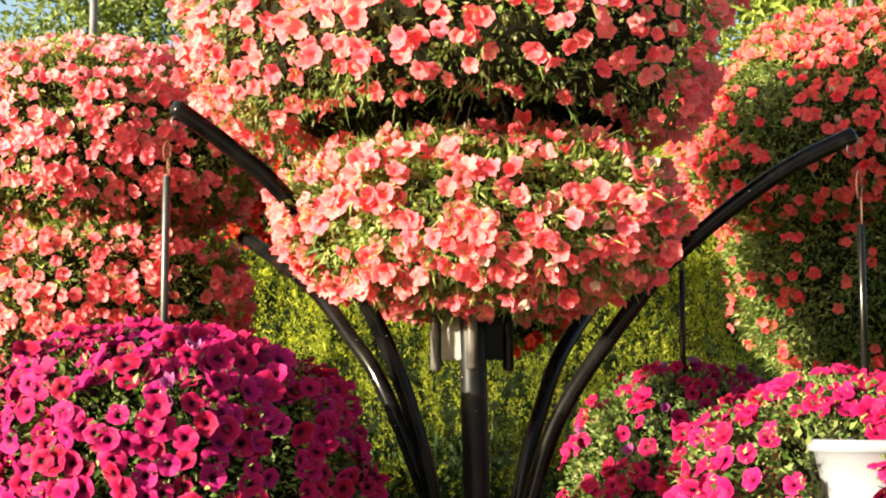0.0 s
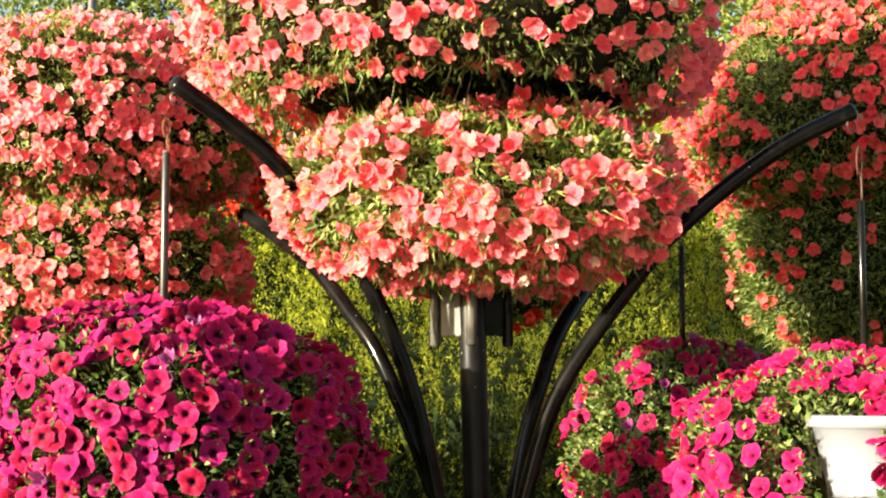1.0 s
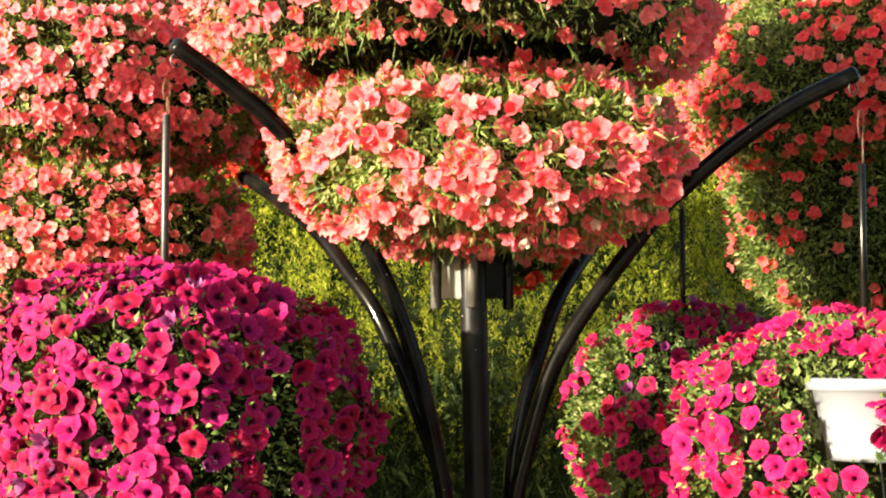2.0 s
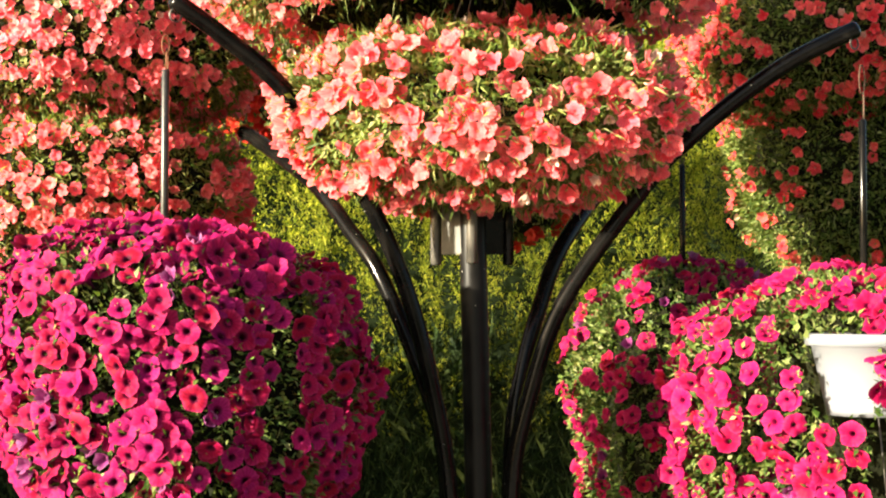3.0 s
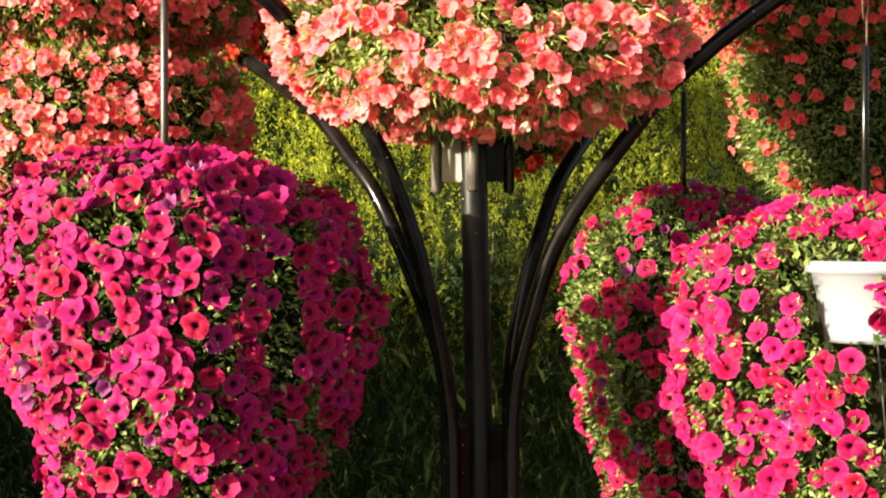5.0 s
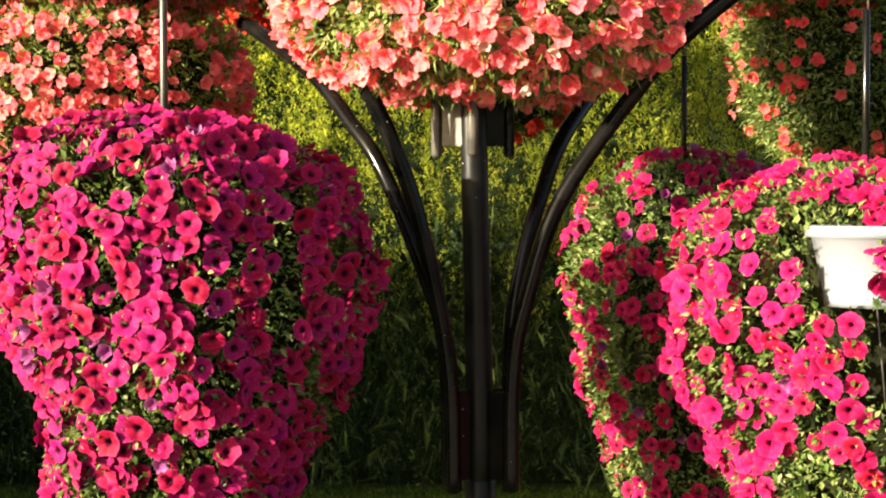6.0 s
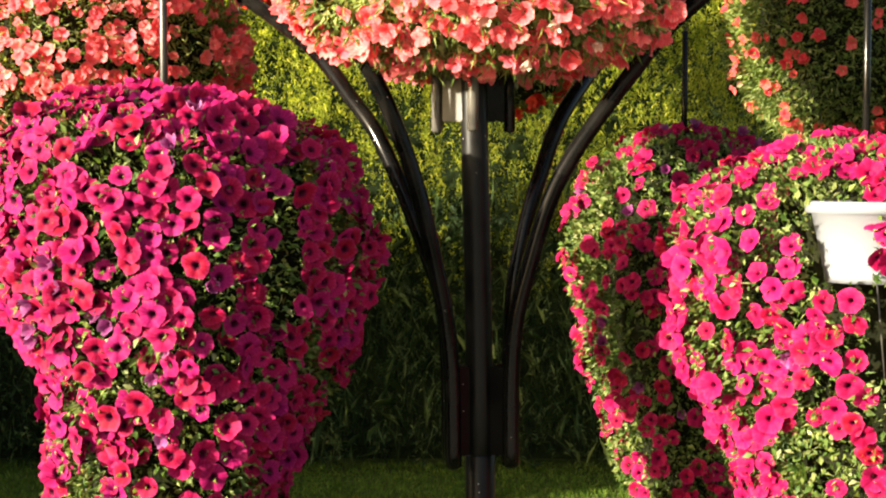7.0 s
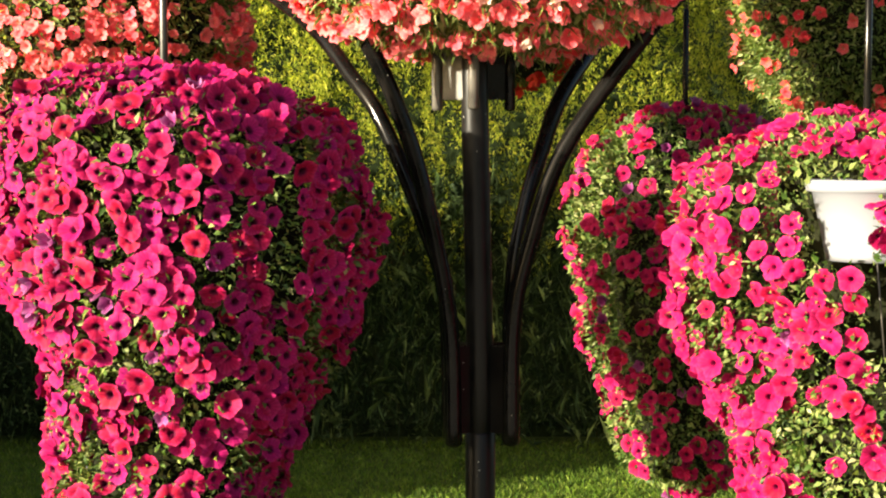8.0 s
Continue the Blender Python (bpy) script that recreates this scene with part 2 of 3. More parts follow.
def lathe(profile, centre, segs=28, rough=0.0, name="lathe"):
    """A body turned about the upright through the rings (z, radius, shift in x), its skin roughened by noise."""
    verts, faces = [], []
    for z, r, *shift in profile:
        cx = centre[0] + (shift[0] if shift else 0.0)
        for k in range(segs):
            a = 2 * math.pi * k / segs
            q = 1 + rough * noise.noise((math.cos(a) * 2 + centre[0] * 7, math.sin(a) * 2, z * 6))
            verts.append((cx + r * q * math.cos(a), centre[1] + r * q * math.sin(a), z))
    for i in range(len(profile) - 1):
        for k in range(segs):
            j = (k + 1) % segs
            faces.append((i * segs + k, i * segs + j, (i + 1) * segs + j, (i + 1) * segs + k))
    faces.append(tuple(range(segs))[::-1])
    faces.append(tuple((len(profile) - 1) * segs + k for k in range(segs)))
    return solid(name, verts, faces, True)


def ring(centre, radius, wire, turn=0.0, tall=1.0, name="ring"):
    """A link of bent wire, standing upright."""
    pts = []
    for k in range(15):
        a = 2 * math.pi * k / 14
        pts.append(Vector(centre) + Vector((math.cos(a) * radius * math.cos(turn), math.cos(a) * radius * math.sin(turn), math.sin(a) * radius * tall)))
    return tube(pts, wire, 8, name, cap=False)


def leaf_arrays(base, way, length, width, droop, rng, plain=False, toward=None):
    """Folded, pointed leaves: five corners and four triangles each, or two triangles where small and plain."""
    n = len(base)
    way = way / np.linalg.norm(way, axis=1, keepdims=True)
    rand = rng.normal(size=(n, 3))
    if toward is not None:
        rand = rand * 0.6 + toward
    side = np.cross(way, rand)
    side /= np.linalg.norm(side, axis=1, keepdims=True) + 1e-9
    flat = np.cross(side, way)
    flat *= np.sign(flat[:, 2:3] + 0.2 * rng.normal(size=(n, 1)))
    L, w, d = length[:, None], width[:, None], droop[:, None]
    if plain:
        v = np.stack([base, base + way * L * 0.45 + side * w + flat * w * 0.2, base + way * L - flat * d * L, base + way * L * 0.45 - side * w + flat * w * 0.2], axis=1).reshape(-1, 3)
        t = np.array([[0, 2, 1], [0, 3, 2]])
        return v, (t[None] + (np.arange(n) * 4)[:, None, None]).reshape(-1, 3)
    v = np.stack([base,
                  base + way * L * 0.45 + side * w + flat * w * 0.25,
                  base + way * L * 0.5 - flat * w * 0.1,
                  base + way * L * 0.45 - side * w + flat * w * 0.25,
                  base + way * L - flat * d * L], axis=1).reshape(-1, 3)
    t = np.array([[0, 2, 1], [0, 3, 2], [1, 2, 4], [2, 3, 4]])
    tris = (t[None] + (np.arange(n) * 5)[:, None, None]).reshape(-1, 3)
    return v, tris


# ---- flowers ----
def petunia_mesh(name, radius, seed, cup, ruffle, notch, flop, segs=30):
    """A five-lobed trumpet flower opening along +z; 'petal' holds how far out and at what angle a point lies. Each lobe flops its own way."""
    r = random.Random(seed)
    ph = [r.uniform(0, 6.28) for _ in range(4)]
    bend = [r.uniform(-flop, flop) for _ in range(5)]
    reach = [r.uniform(0.9, 1.07) for _ in range(5)]
    rings = [(0.06, -0.75), (0.19, -0.09), (0.45, 0.0), (0.75, 0.02), (1.0, -0.03)] if segs > 20 else [(0.06, -0.75), (0.2, -0.08), (0.62, 0.01), (1.0, -0.03)]
    verts, faces, petal = [], [], []
    for rr, z in rings:
        for k in range(segs):
            a = 2 * math.pi * k / segs
            u = (5 * a / (2 * math.pi) + ph[0]) % 5
            s = math.sin(math.pi * (u % 1.0))
            own = int(u)
            lobe = 1 - notch * rr ** 2 * (1 - s ** 0.55) + 0.035 * rr * math.sin(2 * a + ph[1])
            lobe *= 1 + (reach[own] - 1) * s * rr
            crease = 0.2 * rr * (s - 0.6)
            wave = ruffle * rr ** 3 * (math.sin(7 * a + ph[2]) * 0.5 + math.sin(11 * a + ph[3]) * 0.4 + 0.5 * math.sin(2 * a + ph[3]) + r.uniform(-0.5, 0.5))
            q = rr * lobe * radius * (1 + 0.05 * rr * math.sin(10 * a + ph[2]))
            verts.append((q * math.cos(a), q * math.sin(a), (z + cup * rr * rr + crease + wave + bend[own] * s * rr * rr) * radius))
            petal.append((rr, k / segs, 0.0))
    for i in range(len(rings) - 1):
        for k in range(segs):
            j = (k + 1) % segs
            faces.append((i * segs + k, i * segs + j, (i + 1) * segs + j, (i + 1) * segs + k))
    me = solid(name, verts, faces, True)
    at = me.attributes.new("petal", "FLOAT_VECTOR", "POINT")
    at.data.foreach_set("vector", np.array(petal, np.float32).ravel())
    return me


FLOWERS = {}
for kind, mat, rad, fold in (("magenta", MAGENTA, 0.0282, False), ("crimson", CRIMSON, 0.0282, False), ("coral", CORAL, 0.0275, True), ("rose", ROSE, 0.0275, True), ("blush", BLUSH, 0.0275, True), ("scarlet", SCARLET, 0.027, True)):
    FLOWERS[kind] = []
    for s in range(7):
        cup = (0.05, 0.15, 0.0, 0.25, 0.1, -0.12, 0.32)[s]
        me = petunia_mesh("flower", rad * (0.9 + 0.035 * s), 10 * s + len(kind) % 7, cup + (0.1 if fold else 0.0), 0.15 if fold else 0.08, 0.34 if fold else 0.18, 0.4 if fold else 0.14, 20 if fold else 21)
        me.materials.append(mat)
        FLOWERS[kind].append(me)
    me = petunia_mesh("flower", rad * 0.62, 99, 1.3, 0.3, 0.3, 0.3)
    me.materials.append(FADED if fold else WILTED)
    FLOWERS[kind].append(me)


def joined_flowers(kind, places, rng):
    """Many flowers in one mesh, for the far side of a basket."""
    vs, ts, at, off = [], [], [], 0
    for p, q, s in places:
        me = FLOWERS[kind][rng.integers(0, 7)]
        co = np.empty(len(me.vertices) * 3, np.float32)
        me.vertices.foreach_get("co", co)
        rot = np.array(q.to_matrix())
        vs.append(co.reshape(-1, 3) @ rot.T * s + np.array(p))
        pe = np.empty(len(me.vertices) * 3, np.float32)
        me.attributes["petal"].data.foreach_get("vector", pe)
        at.append(pe)
        for f in me.polygons:
            a, b, c, d = f.vertices
            ts += [(a + off, b + off, c + off), (a + off, c + off, d + off)]
        off += len(me.vertices)
    out = tri_mesh("far_bloom", np.concatenate(vs), ts, True)
    att = out.attributes.new("petal", "FLOAT_VECTOR", "POINT")
    att.data.foreach_set("vector", np.concatenate(at))
    return out


def sample_skin(profile, centre, n, rng, rough, flank=None):
    """Places and outward ways spread evenly over a turned body with an uneven skin."""
    z = np.array([p[0] for p in profile])
    r = np.array([p[1] for p in profile])
    shift = np.array([p[2] if len(p) > 2 else 0.0 for p in profile])
    seg = np.hypot(np.diff(z), np.diff(r)) * (r[1:] + r[:-1] + 0.01)
    i = rng.choice(len(seg), size=n, p=seg / seg.sum())
    f = rng.random(n)
    zz, rr = z[i] + (z[i + 1] - z[i]) * f, r[i] + (r[i + 1] - r[i]) * f
    mid = centre[0] + shift[i] + (shift[i + 1] - shift[i]) * f
    a = rng.random(n) * 2 * np.pi
    nr, nz = (z[i + 1] - z[i]), -(r[i + 1] - r[i])
    ln = np.hypot(nr, nz)
    way = np.stack([np.cos(a) * nr / ln, np.sin(a) * nr / ln, nz / ln], axis=1)
    bump = np.array([noise.noise((math.cos(t) * 2.2 + centre[0] * 5, math.sin(t) * 2.2 + centre[1], h * 5)) +
                     0.5 * noise.noise((math.cos(t) * 6 + centre[0] * 5, math.sin(t) * 6, h * 13)) for t, h in zip(a, zz)])
    rr = rr * (1 + rough * bump)
    at = np.stack([mid + rr * np.cos(a), centre[1] + rr * np.sin(a), zz], axis=1)
    if flank:
        over = at[:, 0] > flank[0]
        at[:, 1] += np.where(over, (at[:, 0] - flank[0]) * flank[1], 0.0)
        way[:, 0] += np.where(over, -flank[1] * way[:, 1], 0.0)
        way /= np.linalg.norm(way, axis=1, keepdims=True)
    return at, way, bump


FOLDED = ("coral", "rose", "blush")


def planting(owner, centre, profile, kind, n_flowers, n_leaves, seed, bare=None, patchy=0.15, spacing=0.7, core=0.7, hang=0.0, leaf_size=0.024, scale=1.0, strip=None, bald=(), leaf=None, rough=0.11, plain=False, flank=None, grain=7.0):
    """Near-black core for the shade between the leaves, foliage and flowers of one basket, as parts of owner. flank:
    (x, slope), beyond which the body falls back.
    """
    rng = np.random.default_rng(seed)
    ball = lathe([(q[0], max(q[1] * core, 0.01), *q[2:]) for q in profile], centre, 30, 0.12, "shade_core")
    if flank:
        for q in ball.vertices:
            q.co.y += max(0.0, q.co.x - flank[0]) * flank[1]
    part("shade_core", ball, CORE_SHADE, owner)
    # leaves, some below the skin and some beyond it, trailing a little
    p, w, _ = sample_skin(profile, centre, n_leaves, rng, rough, flank)
    if strip:
        ok = np.array([not strip(*q) for q in p])
        p, w = p[ok], w[ok]
    n = len(p)
    depth = rng.random(n) ** 1.3 * 0.085 - 0.026
    way = w * 0.75 + rng.normal(size=(n, 3)) * 0.55 + np.array([0, 0, 0.15 - hang])
    length = leaf_size * (0.55 + 0.9 * rng.random(n))
    thin = rng.random(n) < (0.52 if kind in FOLDED else 0.4)
    depth = np.where(thin & (kind in FOLDED), depth - 0.016, depth)
    if kind in ("magenta", "crimson"):
        depth = depth - 0.003
    base = p - w * depth[:, None] * np.minimum(1, np.hypot(p[:, 0] - centre[0], p[:, 1] - centre[1]) / 0.15)[:, None]
    width = length * np.where(thin, 0.09, 0.2 + 0.1 * rng.random(n))
    length = np.where(thin, length * (1.5 if kind in FOLDED else 1.1), length)
    v, t = leaf_arrays(base, way, length, width, 0.1 + 0.35 * rng.random(n), rng, plain, w * 0.4 + np.array([-0.3, -0.3, 0.3]))
    tagged(part("foliage", tri_mesh("foliage", v, t), leaf or (FRESH_LEAF if kind in FOLDED else LEAF), owner, "green trailing petunia leaves and stems"), kind="stuff")
    if kind in FOLDED and not plain:
        m = 700
        p, w, _ = sample_skin(profile, centre, m, rng, rough)
        length = rng.uniform(0.018, 0.045, m)
        v, t = leaf_arrays(p + w * rng.uniform(0.0, 0.035, (m, 1)), w * 0.5 + rng.normal(size=(m, 3)) * 0.6 - np.array([0, 0, 0.5]), length, length * rng.uniform(0.05, 0.13, m), rng.uniform(0.2, 0.8, m), rng)
        tagged(part("dried_growth", tri_mesh("dried_growth", v, t), STRAW, owner, "pale dried calyxes and curled stems"), kind="stuff")
    # flowers, more where the skin swells, kept apart by about their own width
    p, w, bump = sample_skin(profile, centre, n_flowers * 16, rng, rough, flank)
    cell = {}
    near, far = [], []
    size = (0.0282 if kind in ("magenta", "crimson") else 0.0275) * scale
    made = 0
    for q, d, b in zip(p, w, bump):
        if made >= n_flowers:
            break
        if bare and bare(*q):
            continue
        if kind in FOLDED and (d[2] > (0.62 if kind != "rose" else 0.95) or d[2] < -0.9) and rng.random() < 0.6:
            continue
        if bald and any(math.hypot(q[0] - hx, (q[2] - hz) * 0.8) < hr for hx, hz, hr in bald) and q[1] < centre[1] and rng.random() < 0.72:
            continue
        patch = noise.noise((q[0] * grain + seed, q[1] * grain, q[2] * grain * 1.15))
        if patch < patchy - 0.55 or (patch < patchy - 0.2 and rng.random() < 0.75):
            continue
        gap = size * 2 * spacing * (0.75 + 0.5 * rng.random()) * (0.5 if rng.random() < 0.25 else 1.0)
        key = tuple(np.floor(q / 0.06).astype(int))
        if any((abs(q - o) < gap).all() and np.linalg.norm(q - o) < gap
               for i in (-1, 0, 1) for j in (-1, 0, 1) for k in (-1, 0, 1) for o in cell.get((key[0] + i, key[1] + j, key[2] + k), ())):
            continue
        if q[1] > centre[1] + 0.12 and rng.random() < 0.65:
            continue
        cell.setdefault(key, []).append(q)
        face = Vector(d) * 1.0 + Vector((SUN.x, SUN.y, 0.25)) * (0.35 if kind in FOLDED else 0.18) + Vector((0, -0.24, 0.05)) + Vector(rng.normal(size=3)) * (0.42 if kind in FOLDED else 0.36)
        if hang:
            face += Vector((0, 0, -hang * rng.random()))
        quat = face.normalized().to_track_quat("Z", "Y") @ Euler((0, 0, rng.random() * 6.28)).to_quaternion()
        pos = Vector(q) + Vector(d) * (0.014 + (0.045 if kind in FOLDED else 0.03) * rng.random())
        (near if pos.y < centre[1] + 0.12 else far).append((pos, quat, scale * (0.84 + 0.28 * rng.random())))
        made += 1
    near.sort(key=lambda e: e[0].y)
    far += near[300:]
    for pos, quat, s in near[:300]:
        ob = new("flower", FLOWERS[kind][7 if rng.random() < 0.045 else rng.integers(0, 7)])
        ob.parent = owner
        ob.rotation_mode = "QUATERNION"
        ob.location, ob.rotation_quaternion, ob.scale = pos - ORIGIN[owner], quat, (s, s, s)
    if far:
        me = joined_flowers(kind, far, rng)
        me.materials.append({"magenta": MAGENTA, "crimson": CRIMSON, "coral": CORAL, "rose": ROSE, "blush": BLUSH, "scarlet": SCARLET}[kind])
        me.transform(Matrix.Translation(-ORIGIN[owner]))
        ob = new("far_bloom", me)
        ob.parent = owner
        tagged(ob, kind="stuff")


# ---- ground ----
ground = new("ground", solid("ground", [(-400, -400, 0), (400, -400, 0), (400, 400, 0), (-400, 400, 0)], [(0, 1, 2, 3)]))
ground.data.materials.append(SOD)
tagged(ground, "mown green lawn, partly shaded by the added side hedges", "lawn", kind="structure")
# unseen pale slab, added as a reflector to fill the shaded fronts
BOUNCE = noisy_material("pale_bounce_slab", (0.4, 0.37, 0.32), (0.52, 0.49, 0.43), 3, 0.85, 0.2)
path = new("pavement", solid("pavement", [(-14, -10, 0.004), (14, -10, 0.004), (14, 2.2, 0.004), (-14, 2.2, 0.004), (-14, -10, 0.03), (14, -10, 0.03), (14, 2.2, 0.03), (-14, 2.2, 0.03)],
                             [(4, 5, 6, 7), (0, 1, 5, 4), (1, 2, 6, 5), (2, 3, 7, 6), (3, 0, 4, 7)]))
path.data.materials.append(BOUNCE)
tagged(path, "unseen pale slab added to bounce sunlight onto the flowers", "pavement", kind="structure")
rng = np.random.default_rng(5)
n = 40000
at = np.stack([rng.uniform(-2.6, 2.6, n), rng.uniform(6.3, 8.0, n), np.zeros(n)], axis=1)
v, t = leaf_arrays(at, rng.normal(size=(n, 3)) * 0.45 + np.array([0, 0, 1.0]), rng.uniform(0.015, 0.04, n), np.full(n, 0.0018), rng.uniform(0, 0.4, n), rng, True)
grass = new("grass", tri_mesh("grass", v, t))
grass.data.materials.append(BLADE)
tagged(grass, "short bright green lawn grass", "grass", kind="stuff")


# ---- hedge behind the lawn, and unseen side blocks added to shade it ----
def hedge(name, x0, x1, y0, y1, height, n, seed, label, front):
    """A loose clipped hedge: near-black body standing for the inner shade, with upright leafy shoots over its front and
    top.
    """
    ob = thing(name, ((x0 + x1) / 2, (y0 + y1) / 2, 0), label, "hedge")
    part("body", plate(((x0 + x1) / 2, (y0 + y1) / 2 + (0.3 if front else 0), height / 2 - 0.1), ((x1 - x0) / 2, (y1 - y0) / 2 - (0.25 if front else 0.1), height / 2 - 0.1), 0, 0.08), SHADE_BODY, ob)
    r = np.random.default_rng(seed)
    lean = 0.65 if front else 0.0
    m = int(n * 0.85)
    if front:
        face = np.stack([r.uniform(x0, x1, m), np.full(m, y0), 0.85 + (height - 0.85) * r.random(m) ** 0.5], axis=1)
        out = np.array([0, -1.0, 0])
    else:
        side = r.random(m) < 0.5
        face = np.stack([np.where(side, x0, x1), r.uniform(y0, y1, m), height * r.random(m)], axis=1)
        out = np.where(side, -1.0, 1.0)[:, None] * np.array([1.0, 0, 0])
    swell = np.array([noise.noise((q[0] * 1.6 + seed, q[1] * 1.6, q[2] * 1.3)) * 0.12 + noise.noise((q[0] * 7.5, q[1] * 7, q[2] * 2.6)) * 0.13 for q in face])
    face = face + out * (swell - (0.12 + (0.45 * (1 - face[:, 2] / height) if front else 0)) * r.random(m) + 0.08 * (r.random(m) < 0.25) + 0.05 + lean * (face[:, 2] / height - 0.5))[:, None]
    top = np.stack([r.uniform(x0, x1, n - m), r.uniform(y0, y1, n - m), height + r.normal(size=n - m) * 0.06], axis=1)
    root = np.concatenate([face, top])
    # each root carries an upright spray that tapers to its tip
    way = r.normal(size=(n, 3)) * np.array([0.2, 0.2, 0.1]) + np.array([0, 0, 1.0]) + np.concatenate([np.broadcast_to(out, (m, 3)) * 0.32, np.zeros((n - m, 3))])
    reach = r.uniform(0.07, 0.2, n)
    each = 26
    up = r.random((n, each, 1))
    base = (root[:, None] + way[:, None] * reach[:, None, None] * up + r.normal(size=(n, each, 3)) * 0.018 * (1.15 - up)).reshape(-1, 3)
    count = len(base)
    turn = np.repeat(way, each, axis=0) + r.normal(size=(count, 3)) * 0.5
    length = r.uniform(0.012, 0.034, count)
    v, t = leaf_arrays(base, turn, length, length * r.uniform(0.06, 0.1, count), 0.1 + 0.4 * r.random(count), r, True, np.array([-0.9, -0.75, 0.25]))
    tagged(part("foliage", tri_mesh("foliage", v, t), HEDGE, ob), kind="stuff")
    if front:
        # lower half only: dark stems instead of bright sprays paint the shade there
        k = 9000
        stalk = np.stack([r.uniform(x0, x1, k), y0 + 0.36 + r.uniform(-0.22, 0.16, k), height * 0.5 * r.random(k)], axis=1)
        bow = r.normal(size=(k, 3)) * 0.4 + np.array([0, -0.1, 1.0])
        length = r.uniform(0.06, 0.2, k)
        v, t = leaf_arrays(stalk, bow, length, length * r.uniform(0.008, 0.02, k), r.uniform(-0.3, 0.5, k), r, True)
        # small leaves along the stems, in the same shade-dark colour
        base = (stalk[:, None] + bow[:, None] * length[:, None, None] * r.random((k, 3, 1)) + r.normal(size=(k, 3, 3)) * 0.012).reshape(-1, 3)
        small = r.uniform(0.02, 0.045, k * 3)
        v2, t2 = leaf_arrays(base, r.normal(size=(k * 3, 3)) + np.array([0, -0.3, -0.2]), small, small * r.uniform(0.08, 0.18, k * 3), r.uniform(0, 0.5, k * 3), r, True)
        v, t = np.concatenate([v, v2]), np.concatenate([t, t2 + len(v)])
        tagged(part("shoot_layer", tri_mesh("shoot_layer", v, t), SHADE_STEM, ob), kind="stuff")
    return ob


hedge("hedge", -3.2, 3.6, 7.55, 8.9, 2.75, 9200, 3, "loose feathery yellow-green hedge behind the lawn", True)
# two shadow casters out of view, set to darken the back hedge and lawn
hedge("hedge", -5.9, -5.3, 3.38, 4.17, 3.1, 700, 5, "taller unseen hedge block added at the side to cast shade", False)
hedge("hedge", -5.9, -5.3, 4.21, 8.9, 2.7, 1000, 6, "lower unseen hedge block added at the side to cast shade", False)


# ---- trees beyond the hedge ----
def tree(at, height, spread, n, seed, label, leaf=None):
    ob = thing("tree", at, label, "tree")
    r = np.random.default_rng(seed)
    rr = random.Random(seed)
    x, y, _ = at
    part("trunk", tube(glide([(x, y, 0), (x + 0.05, y, height * 0.3), (x - 0.04, y + 0.05, height * 0.62)]), 0.09, 10), BARK, ob)
    clumps = []
    for _ in range(44):
        a, h = rr.uniform(0, 6.28), rr.uniform(0.42, 0.97)
        q = spread * rr.uniform(0.3, 0.85) * math.sin(math.pi * min(0.93, max(0.15, (h - 0.28) / 0.75)))
        clumps.append((x + q * math.cos(a), y + q * math.sin(a) * 0.8, height * h, rr.uniform(0.3, 0.55) * spread * 0.55))
    for c in clumps[:7]:
        part("limb", tube(glide([(x, y, height * 0.35), ((x + c[0]) / 2, (y + c[1]) / 2, height * 0.35 + 0.6 * (c[2] - height * 0.35)), c[:3]]), 0.03, 7), BARK, ob)
    pick = r.integers(0, len(clumps), n)
    c = np.array(clumps)[pick]
    d = r.normal(size=(n, 3))
    d /= np.linalg.norm(d, axis=1, keepdims=True)
    base = c[:, :3] + d * (c[:, 3:] * r.random((n, 1)) ** 0.45)
    length = r.uniform(0.04, 0.09, n)
    v, t = leaf_arrays(base, d * 0.6 + r.normal(size=(n, 3)) * 0.7, length, length * r.uniform(0.16, 0.25, n), 0.2 * r.random(n), r, True)
    tagged(part("crown", tri_mesh("crown", v, t), leaf or TREE, ob, "dense crown of small glossy leaves"), kind="stuff")


tree((-1.6, 10.6, 0), 6.0, 1.8, 24000, 21, "leafy olive-green tree behind the hedge", OLIVE)
tree((-3.3, 11.0, 0), 4.4, 1.3, 15000, 22, "darker leafy tree behind the hedge", OLIVE)
tree((1.2, 11.2, 0), 6.0, 1.6, 20000, 24, "leafy green tree behind the flower stands")
tree((2.1, 10.2, 0), 5.9, 1.9, 27000, 23, "bright green leafy tree behind the hedge")
tree((3.7, 11.0, 0), 5.6, 1.8, 22000, 25, "bright green leafy tree behind the hedge")
tree((-2.05, 10.9, 0), 5.3, 1.2, 15000, 26, "leafy olive-green tree behind the hedge", OLIVE)
tree((2.9, 10.0, 0), 5.4, 1.9, 27000, 27, "bright green leafy tree behind the hedge")

